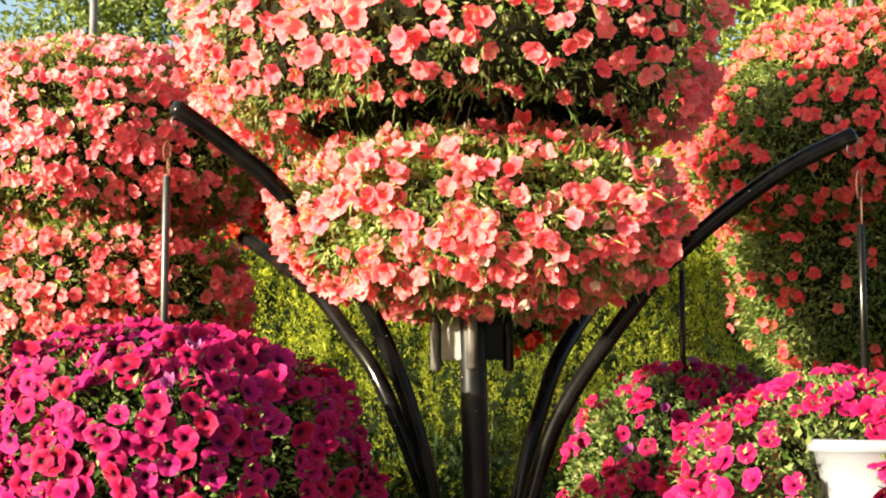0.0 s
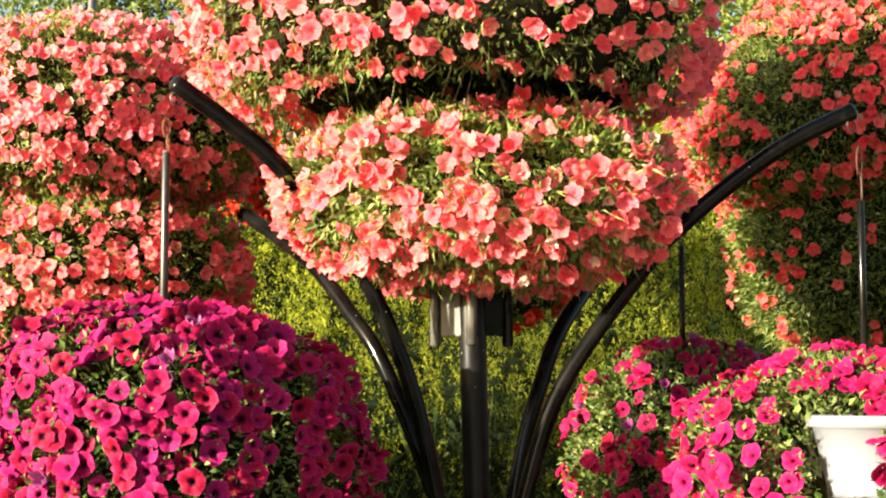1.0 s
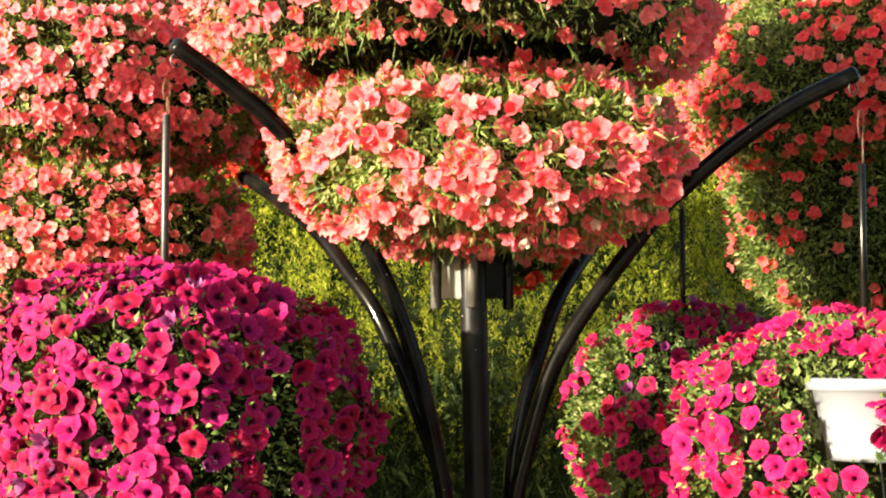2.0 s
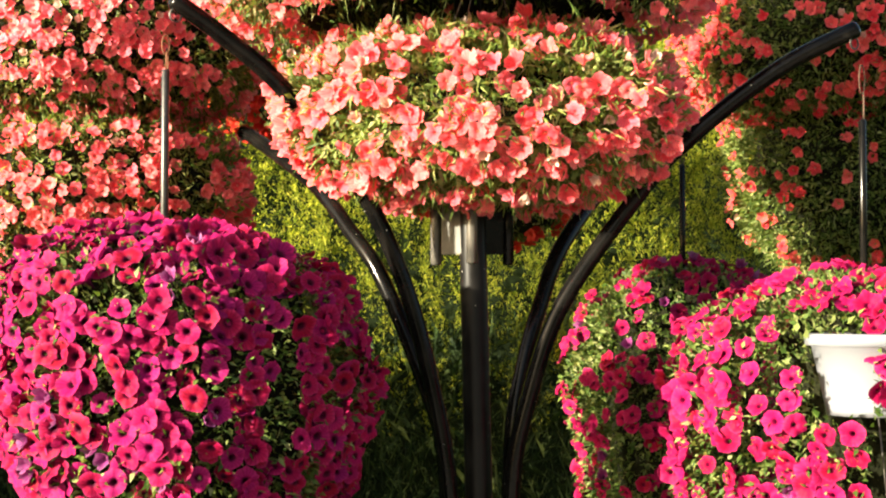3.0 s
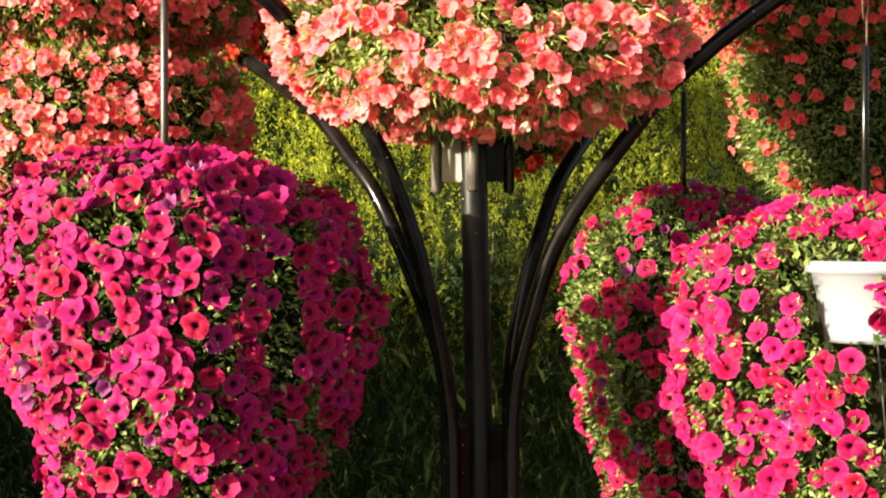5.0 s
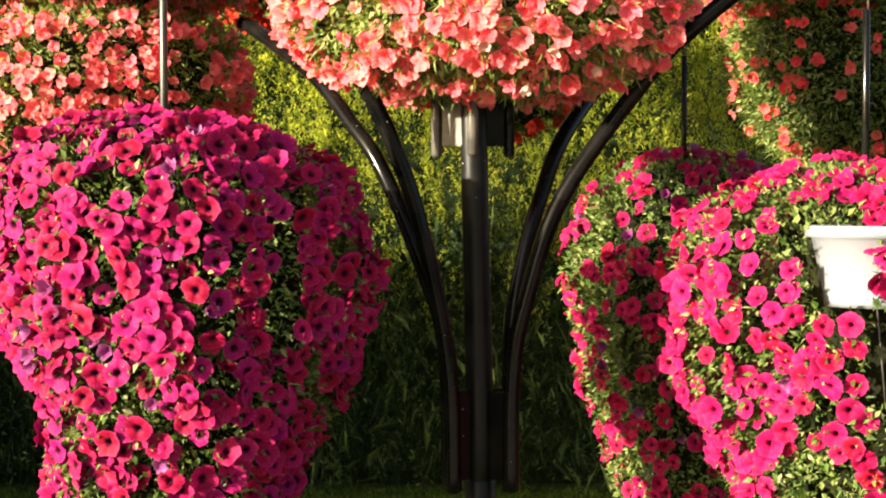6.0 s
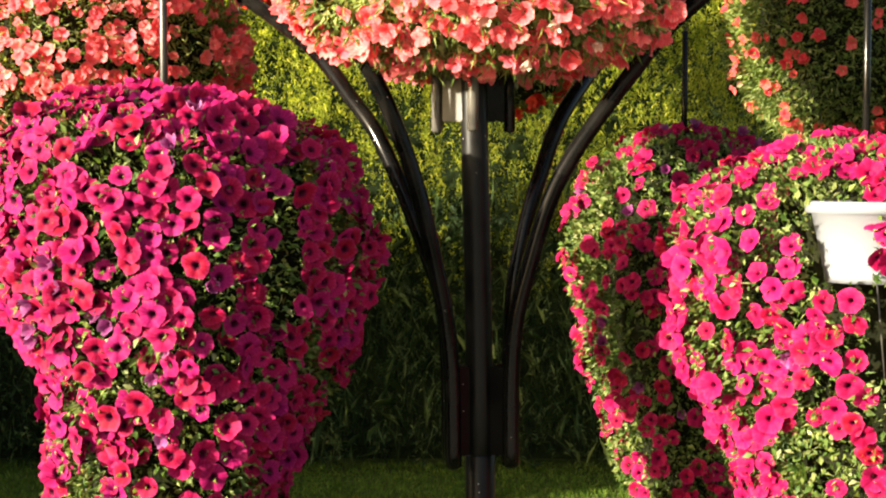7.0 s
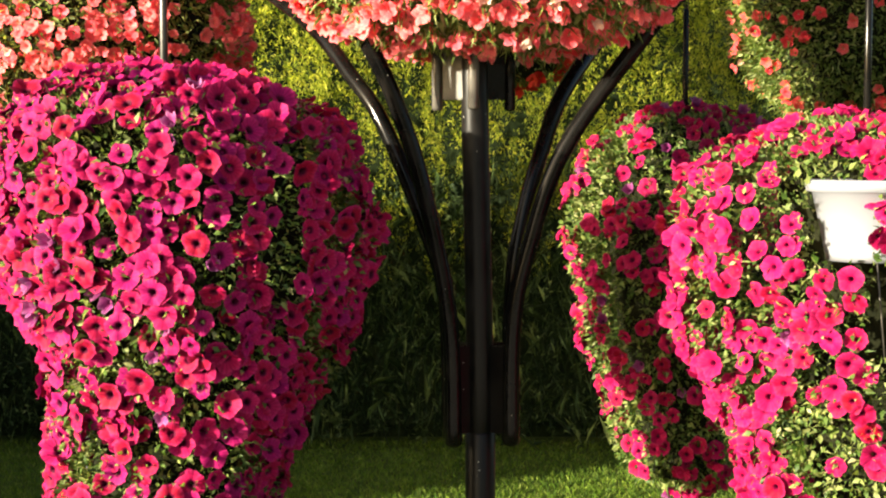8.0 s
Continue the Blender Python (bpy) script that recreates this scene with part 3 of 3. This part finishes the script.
# ---- the black flower stand ----
MX, MY = 0.094, 4.0
stand = thing("flower_stand", (MX, MY, 0), "black painted steel flower stand with four curved arms", "flower stand")
part("base_tube", tube([(MX + 0.002, MY, 0), (MX + 0.002, MY, 0.4), (MX + 0.002, MY, 0.775)], 0.0395, 24), SATIN, stand, "thicker black base tube with a rounded top")
part("mast", tube([(MX + 0.001, MY, 0.7), (MX, MY, 0.97), (MX - 0.014, MY, 1.58), (MX - 0.044, MY, 2.9)], 0.0355, 24), SATIN, stand)
ARMS = {
    "near_left": [(0.025, 3.95, 0.758), (0.016, 3.95, 1.058), (-0.03, 3.95, 1.317), (-0.1, 3.94, 1.574), (-0.212, 3.9, 1.817), (-0.398, 3.77, 2.054), (-0.527, 3.68, 2.162), (-0.636, 3.6, 2.237)],
    "far_left": [(0.018, 4.06, 0.755), (0.004, 4.06, 1.122), (-0.054, 4.08, 1.326), (-0.168, 4.14, 1.596), (-0.257, 4.22, 1.725), (-0.37, 4.36, 1.866), (-0.58, 4.73, 2.034), (-0.628, 4.81, 2.064)],
    "near_right": [(0.174, 3.95, 0.761), (0.178, 3.95, 1.058), (0.212, 3.95, 1.247), (0.309, 3.95, 1.525), (0.533, 3.93, 1.842), (0.622, 3.92, 1.936), (0.752, 3.90, 2.045), (0.890, 3.87, 2.140), (1.040, 3.84, 2.213)],
    "far_right": [(0.171, 4.06, 0.753), (0.181, 4.06, 1.158), (0.212, 4.08, 1.351), (0.26, 4.12, 1.518), (0.337, 4.2, 1.701), (0.542, 4.5, 1.949), (0.747, 4.82, 2.107)],
}
for pts in ARMS.values():
    arm = part("arm", tube(glide(pts, 7), 0.0222, 18), PAINT, stand, "curved black pipe arm flecked with dirt")
    tip, back = Vector(pts[-1]), Vector(pts[-2])
    along = (tip - back).normalized()
    part("eye", ring(tip - along * 0.004 + Vector((0, 0, -0.034)), 0.015, 0.0026, 0.6, 1.0, "eye"), STEEL, arm, "small steel eye under the arm's end")
    foot = Vector(pts[0])
    mid = (foot + Vector((MX, MY, foot.z))) / 2
    part("gusset", plate((mid.x, mid.y, 0.897), (0.042, 0.004, 0.116), math.atan2(foot.y - MY, foot.x - MX)), SATIN, stand)
# four short tubes round the mast, each welded to it by a plate
for k, (dx, dy) in enumerate(((-0.113, 0.045), (-0.02, -0.07), (0.077, 0.025), (-0.004, 0.095))):
    # first two take the sunlit paint, the other two black for their shade
    lit_or_shaded = LIT_WORN if k < 2 else PAINT
    part("socket", tube([(MX + dx, MY + dy, 1.628), (MX + dx, MY + dy, 1.86)], 0.0148, 16), lit_or_shaded, stand, "short upright tube with a domed end")
    part("bracket", plate((MX - 0.016 + (dx + 0.016) * 0.52, MY + dy * 0.52 - (0.02 if k == 0 else 0.0), 1.742), (0.039, 0.004, 0.092), math.atan2(dy + (0.04 if k == 0 else 0), dx)), LIT_PLATE if k < 2 else PAINT, stand, "flat welded plate")

# ---- coral baskets on the stand ----
low = thing("flower_basket", (MX, MY, 1.74), "wide bowl of coral-pink petunias with green foliage on the stand", "flower basket", "coral baskets")
part("bowl", lathe([(1.84, 0.12), (1.85, 0.2), (1.95, 0.27), (2.1, 0.3)], (MX + 0.0, MY), 32, 0, "bowl"), PAINT, low)
planting(low, (MX + 0.0, MY), [(1.815, 0.05), (1.815, 0.15, 0.0), (1.83, 0.25, 0.01), (1.858, 0.34, 0.01), (1.9, 0.42, 0.01), (1.95, 0.46, -0.01), (2.04, 0.476, -0.022), (2.11, 0.425, -0.016), (2.155, 0.35), (2.175, 0.18), (2.18, 0.02)], "coral", 980, 30000, 31, rough=0.15, core=0.55, patchy=0.27, spacing=0.37, scale=0.94, grain=15.0, flank=(MX + 0.08, -0.3),
         bald=[(0.158, 2.007, 0.054), (0.159, 1.861, 0.063), (0.298, 1.921, 0.042), (-0.179, 1.967, 0.035), (-0.025, 1.815, 0.052), (0.231, 1.808, 0.05), (-0.018, 2.007, 0.039), (-0.263, 1.933, 0.03), (0.343, 2.048, 0.029)])
def hollow(x, y, z):
    """The bare underside of the upper bowl."""
    return z < 2.52 and math.hypot(x - MX + 0.06, y - MY) < 0.46 and (x * 37.0 + y * 91.0) % 1.0 < 0.85


def void(x, y, z):
    """The dark gap in the growth under the front of the upper bowl."""
    return y < MY and 0.13 < x < 0.43 and z < 2.27 + 0.05 * math.sin(x * 21.0) and (x * 53.0 + z * 71.0) % 1.0 < 0.8


up = thing("flower_basket", (MX - 0.06, MY, 2.3), "large bowl of coral-pink petunias hanging above a smaller one", "flower basket", "coral baskets")
# wide core here: its near-black stands for the shaded underside
planting(up, (MX - 0.06, MY), [(2.46, 0.05), (2.42, 0.25), (2.35, 0.42), (2.28, 0.5), (2.29, 0.57), (2.38, 0.645), (2.52, 0.68), (2.66, 0.68), (2.8, 0.61), (2.94, 0.4), (2.99, 0.02)], "coral", 1250, 26000, 32, scale=0.86, bare=hollow, strip=void, patchy=0.1, spacing=0.4, grain=12.0, hang=0.25, core=0.88, rough=0.13, leaf=LEAF, leaf_size=0.019,
         bald=[(-0.235, 2.243, 0.05), (0.148, 2.263, 0.035), (0.31, 2.27, 0.09), (0.453, 2.198, 0.055)])
for dx, dy in ((-0.05, -0.3), (-0.02, -0.3), (0.09, -0.28)):
    part("wire", tube([(MX + dx - 0.02, MY + dy, 2.2), (MX + dx * 0.4, MY + dy, 2.34)], 0.0016, 6, cap=False), STEEL, up, "thin steel hanger wire")

# stems that trail from the rim and the underside of the upper bowl
rng = np.random.default_rng(88)
n = 900
a, r = rng.random(n) * 2 * np.pi, rng.uniform(0.24, 0.62, n)
z = np.interp(r, [0.24, 0.42, 0.5, 0.62], [2.43, 2.36, 2.3, 2.34]) + rng.uniform(-0.02, 0.03, n)
clump = np.array([noise.noise((math.cos(q) * 4, math.sin(q) * 4, h * 5)) for q, h in zip(a, r)])
keep = (clump > rng.uniform(-0.7, 0.2, n)) & (np.cos(a) < rng.uniform(-0.5, 0.9, n))
a, r, z = a[keep], r[keep], z[keep]
n = len(a)
root = np.stack([MX - 0.06 + r * np.cos(a), MY + r * np.sin(a), z], axis=1)
fall = rng.normal(size=(n, 3)) * 0.3 + np.array([0, 0, -1.0])
reach = rng.uniform(0.04, 0.15, n)
v, t = leaf_arrays(root, fall, reach, np.full(n, 0.0022), rng.uniform(-0.2, 0.2, n), rng)
at = np.repeat(root, 7, axis=0) + np.repeat(fall * reach[:, None], 7, axis=0) * rng.random((n * 7, 1))
length = rng.uniform(0.012, 0.026, n * 7)
v2, t2 = leaf_arrays(at, rng.normal(size=(n * 7, 3)) + np.array([0, 0, -0.4]), length, length * rng.uniform(0.1, 0.25, n * 7), rng.uniform(0, 0.4, n * 7), rng)
tagged(part("trailing_foliage", tri_mesh("trailing_foliage", np.concatenate([v, v2]), np.concatenate([t, t2 + len(v)])), LEAF, up, "thin leafy stems hanging below the bowl"), kind="stuff")

# ---- the stands further back, each with two coral tiers ----
def back_stand(x, y, tiers, top, kinds, seed, label, patchy, counts, leaves, scale, leaf=None, bald=()):
    pole = thing("flower_stand", (x, y, 0), "slim black steel mast of a flower stand", "flower stand")
    part("mast", tube([(x, y, 0), (x, y, 1.5), (x, y, top)], 0.0135, 14), GREY, pole)
    for i, prof in enumerate(tiers):
        b = thing("flower_basket", (x, y, prof[0][0]), label, "flower basket", "coral baskets")
        planting(b, (x, y), prof, kinds[i], counts[i], leaves[i], seed + i, patchy=patchy[i], spacing=0.4, scale=scale, leaf=leaf, bald=bald, leaf_size=0.02, plain=True, core=0.84)


back_stand(-1.165, 5.0, ([(2.2, 0.05), (2.17, 0.32), (2.19, 0.46), (2.27, 0.55), (2.41, 0.575), (2.52, 0.53), (2.59, 0.43), (2.65, 0.25), (2.665, 0.02)],
                         [(1.66, 0.05), (1.67, 0.3), (1.74, 0.43), (1.85, 0.49), (1.96, 0.5), (2.03, 0.45), (2.07, 0.33), (2.08, 0.02)]), 3.6, ("blush", "coral"), 41,
           "tiered bowl of coral petunias around a slim mast", (-0.08, -0.03), (1450, 1050), (24000, 20000), 0.79,
           bald=[(-0.669, 2.185, 0.100), (-1.060, 2.092, 0.070), (-1.263, 2.168, 0.056), (-0.919, 2.126, 0.060), (-1.210, 2.050, 0.050), (-0.641, 2.033, 0.083), (-0.759, 2.067, 0.066)])
back_stand(1.528, 5.6, ([(2.284, 0.057), (2.217, 0.358), (2.251, 0.527), (2.363, 0.622), (2.520, 0.627), (2.687, 0.538), (2.822, 0.415), (2.901, 0.314), (2.939, 0.169), (2.944, 0.022)],
                        [(1.645, 0.057), (1.657, 0.224), (1.746, 0.336), (1.869, 0.415), (2.027, 0.460), (2.150, 0.448), (2.262, 0.358), (2.296, 0.022)]), 3.7, ("rose", "rose"), 51,
           "tiered bowl of sparse coral petunias and green foliage", (-0.12, 0.34), (1350, 215), (40000, 27000), 0.79, None,
           bald=[(1.13, 2.62, 0.1), (1.15, 2.37, 0.1), (1.3, 2.5, 0.05), (1.44, 2.73, 0.06)])


far = thing("flower_stand", (0.16, 6.1, 0), "slim black stand with a crossbar behind the others", "flower stand")
part("mast", tube([(0.16, 6.1, 0), (0.16, 6.1, 1.4), (0.16, 6.1, 2.5)], 0.014, 12), PAINT, far)
part("crossbar", tube([(-0.73, 6.1, 2.3), (-0.3, 6.1, 2.3), (0.16, 6.1, 2.3)], 0.012, 12), PAINT, far)


def far_bowl(x, y, prof, n, seed, label):
    b = thing("flower_basket", (x, y, prof[0][0]), label, "flower basket")
    planting(b, (x, y), prof, "scarlet", n, n * 10, seed, patchy=0.0, spacing=0.45, scale=1.05, plain=True)


far_bowl(-0.73, 6.1, [(2.24, 0.02), (2.25, 0.1), (2.3, 0.16), (2.4, 0.2), (2.52, 0.2), (2.63, 0.14), (2.69, 0.02)], 260, 63, "bowl of scarlet petunias on a far stand")
far_bowl(0.3, 6.1, [(1.8, 0.02), (1.805, 0.1), (1.85, 0.2), (1.95, 0.24), (2.05, 0.2), (2.1, 0.1), (2.12, 0.02)], 170, 65, "shaded bowl of scarlet petunias on a far stand")


# ---- magenta baskets hanging from the arms ----
def hanging(tip, rod_top, top, label, paint, wire):
    b = thing("hanging_basket", (tip[0], tip[1], 0.5), label, "hanging basket", "magenta baskets")
    z = tip[2] - 0.05
    k = 2 if z - rod_top > 0.08 else 1
    half = (z - rod_top + 0.008 * (k - 1)) / (2 * k)
    for i in range(k):
        link = ring((tip[0] + 0.004 * i, tip[1], z - half - i * (2 * half - 0.008)), 0.009 - 0.002 * i, 0.0019, 0.5 + 0.9 * i, half / (0.009 - 0.002 * i), "hanger_link")
        part("hanger_link", link, wire, b, "long bent wire link, rusty")
    z = rod_top
    part("rod", tube([(tip[0], tip[1], z), (tip[0], tip[1], top - 0.1)], 0.0095, 14), paint, b, "slim grey-black hanger rod")
    return b


left = hanging((-0.652, 3.58, 2.2), 2.065, 1.66, "full round column of magenta petunias hanging from a black arm", LIT_ROD, RUST)
planting(left, (-0.58, 3.5), [(0.5, 0.02, -0.03), (0.51, 0.18, -0.03), (0.6, 0.22, -0.075), (0.76, 0.2275, -0.0675), (0.92, 0.2475, -0.0375), (1.0, 0.2775, -0.0075), (1.09, 0.3115, 0.0115), (1.25, 0.3825, -0.0175), (1.38, 0.39, -0.02), (1.475, 0.385, -0.02), (1.535, 0.38, -0.022), (1.582, 0.34, -0.045), (1.622, 0.26, -0.07), (1.66, 0.13, -0.07), (1.67, 0.02, -0.07)],
         "magenta", 1400, 33000, 71, patchy=-0.05, spacing=0.45, scale=1.03, leaf_size=0.018, rough=0.12, flank=(-0.5, 0.55),
         bald=[(-0.694, 1.325, 0.042), (-0.561, 1.223, 0.035), (-0.761, 1.073, 0.042), (-0.542, 1.013, 0.047), (-0.772, 1.534, 0.026), (-0.625, 0.859, 0.043), (-0.342, 1.523, 0.041), (-0.683, 1.132, 0.031), (-0.737, 1.073, 0.065), (-0.626, 0.983, 0.050), (-0.531, 0.959, 0.050), (-0.783, 0.827, 0.053), (-0.682, 1.233, 0.038), (-0.460, 0.857, 0.035)])


def gap_right(x, y, z):
    """The bare spot round the white pot and the dark hollow below it."""
    return y < 3.55 and ((0.767 < x < 0.889 and 1.260 < z < 1.479) or (0.897 < x < 0.991 and 1.062 < z < 1.291))


def pot_spot(x, y, z):
    """Where no leaves hang before the pot."""
    return y < 3.55 and ((0.787 < x < 0.902 and 1.276 < z < 1.448) or (0.897 < x < 0.980 and 1.083 < z < 1.281))


right = hanging((1.054, 3.84, 2.173), 1.981, 1.6, "column of magenta petunias round a white pot on a black arm", PAINT, IRON)
planting(right, (1.027, 3.65), [(0.374, 0.021), (0.384, 0.104), (0.478, 0.167), (0.687, 0.242), (0.760, 0.287), (0.895, 0.352), (1.020, 0.391), (1.135, 0.422), (1.239, 0.454), (1.344, 0.456), (1.427, 0.438), (1.490, 0.365), (1.542, 0.250), (1.573, 0.104), (1.578, 0.021)],
         "crimson", 900, 33000, 72, bare=gap_right, strip=pot_spot, patchy=0.0, spacing=0.45, core=0.5, scale=1.01, leaf_size=0.018, rough=0.12)
pot = part("pot", lathe([(1.283, 0.087), (1.278, 0.099), (1.294, 0.102), (1.427, 0.131), (1.429, 0.144), (1.450, 0.147), (1.454, 0.142), (1.450, 0.133), (1.414, 0.125)], (0.934, 3.337), 40, 0, "pot"), WHITE, right, "white plastic flower pot with a rolled rim")
for dx in (0.0, 0.035):
    part("wire", tube([(0.909 + dx, 3.212, 1.281), (0.928 + dx * 1.4, 3.212, 1.083)], 0.0017, 6, cap=False), STEEL, right, "thin steel wire under the pot")

back = hanging((0.752, 4.81, 2.072), 1.96, 1.6, "smaller column of magenta petunias with more leaves, hanging behind another", PAINT, IRON)
planting(back, (0.757, 4.8), [(0.49, 0.021), (0.5, 0.13), (0.6, 0.2), (0.813, 0.238), (0.993, 0.312), (1.183, 0.344), (1.373, 0.333), (1.500, 0.291), (1.563, 0.238), (1.606, 0.159), (1.622, 0.021)],
         "crimson", 480, 22000, 73, patchy=0.15, spacing=0.46, leaf_size=0.02)
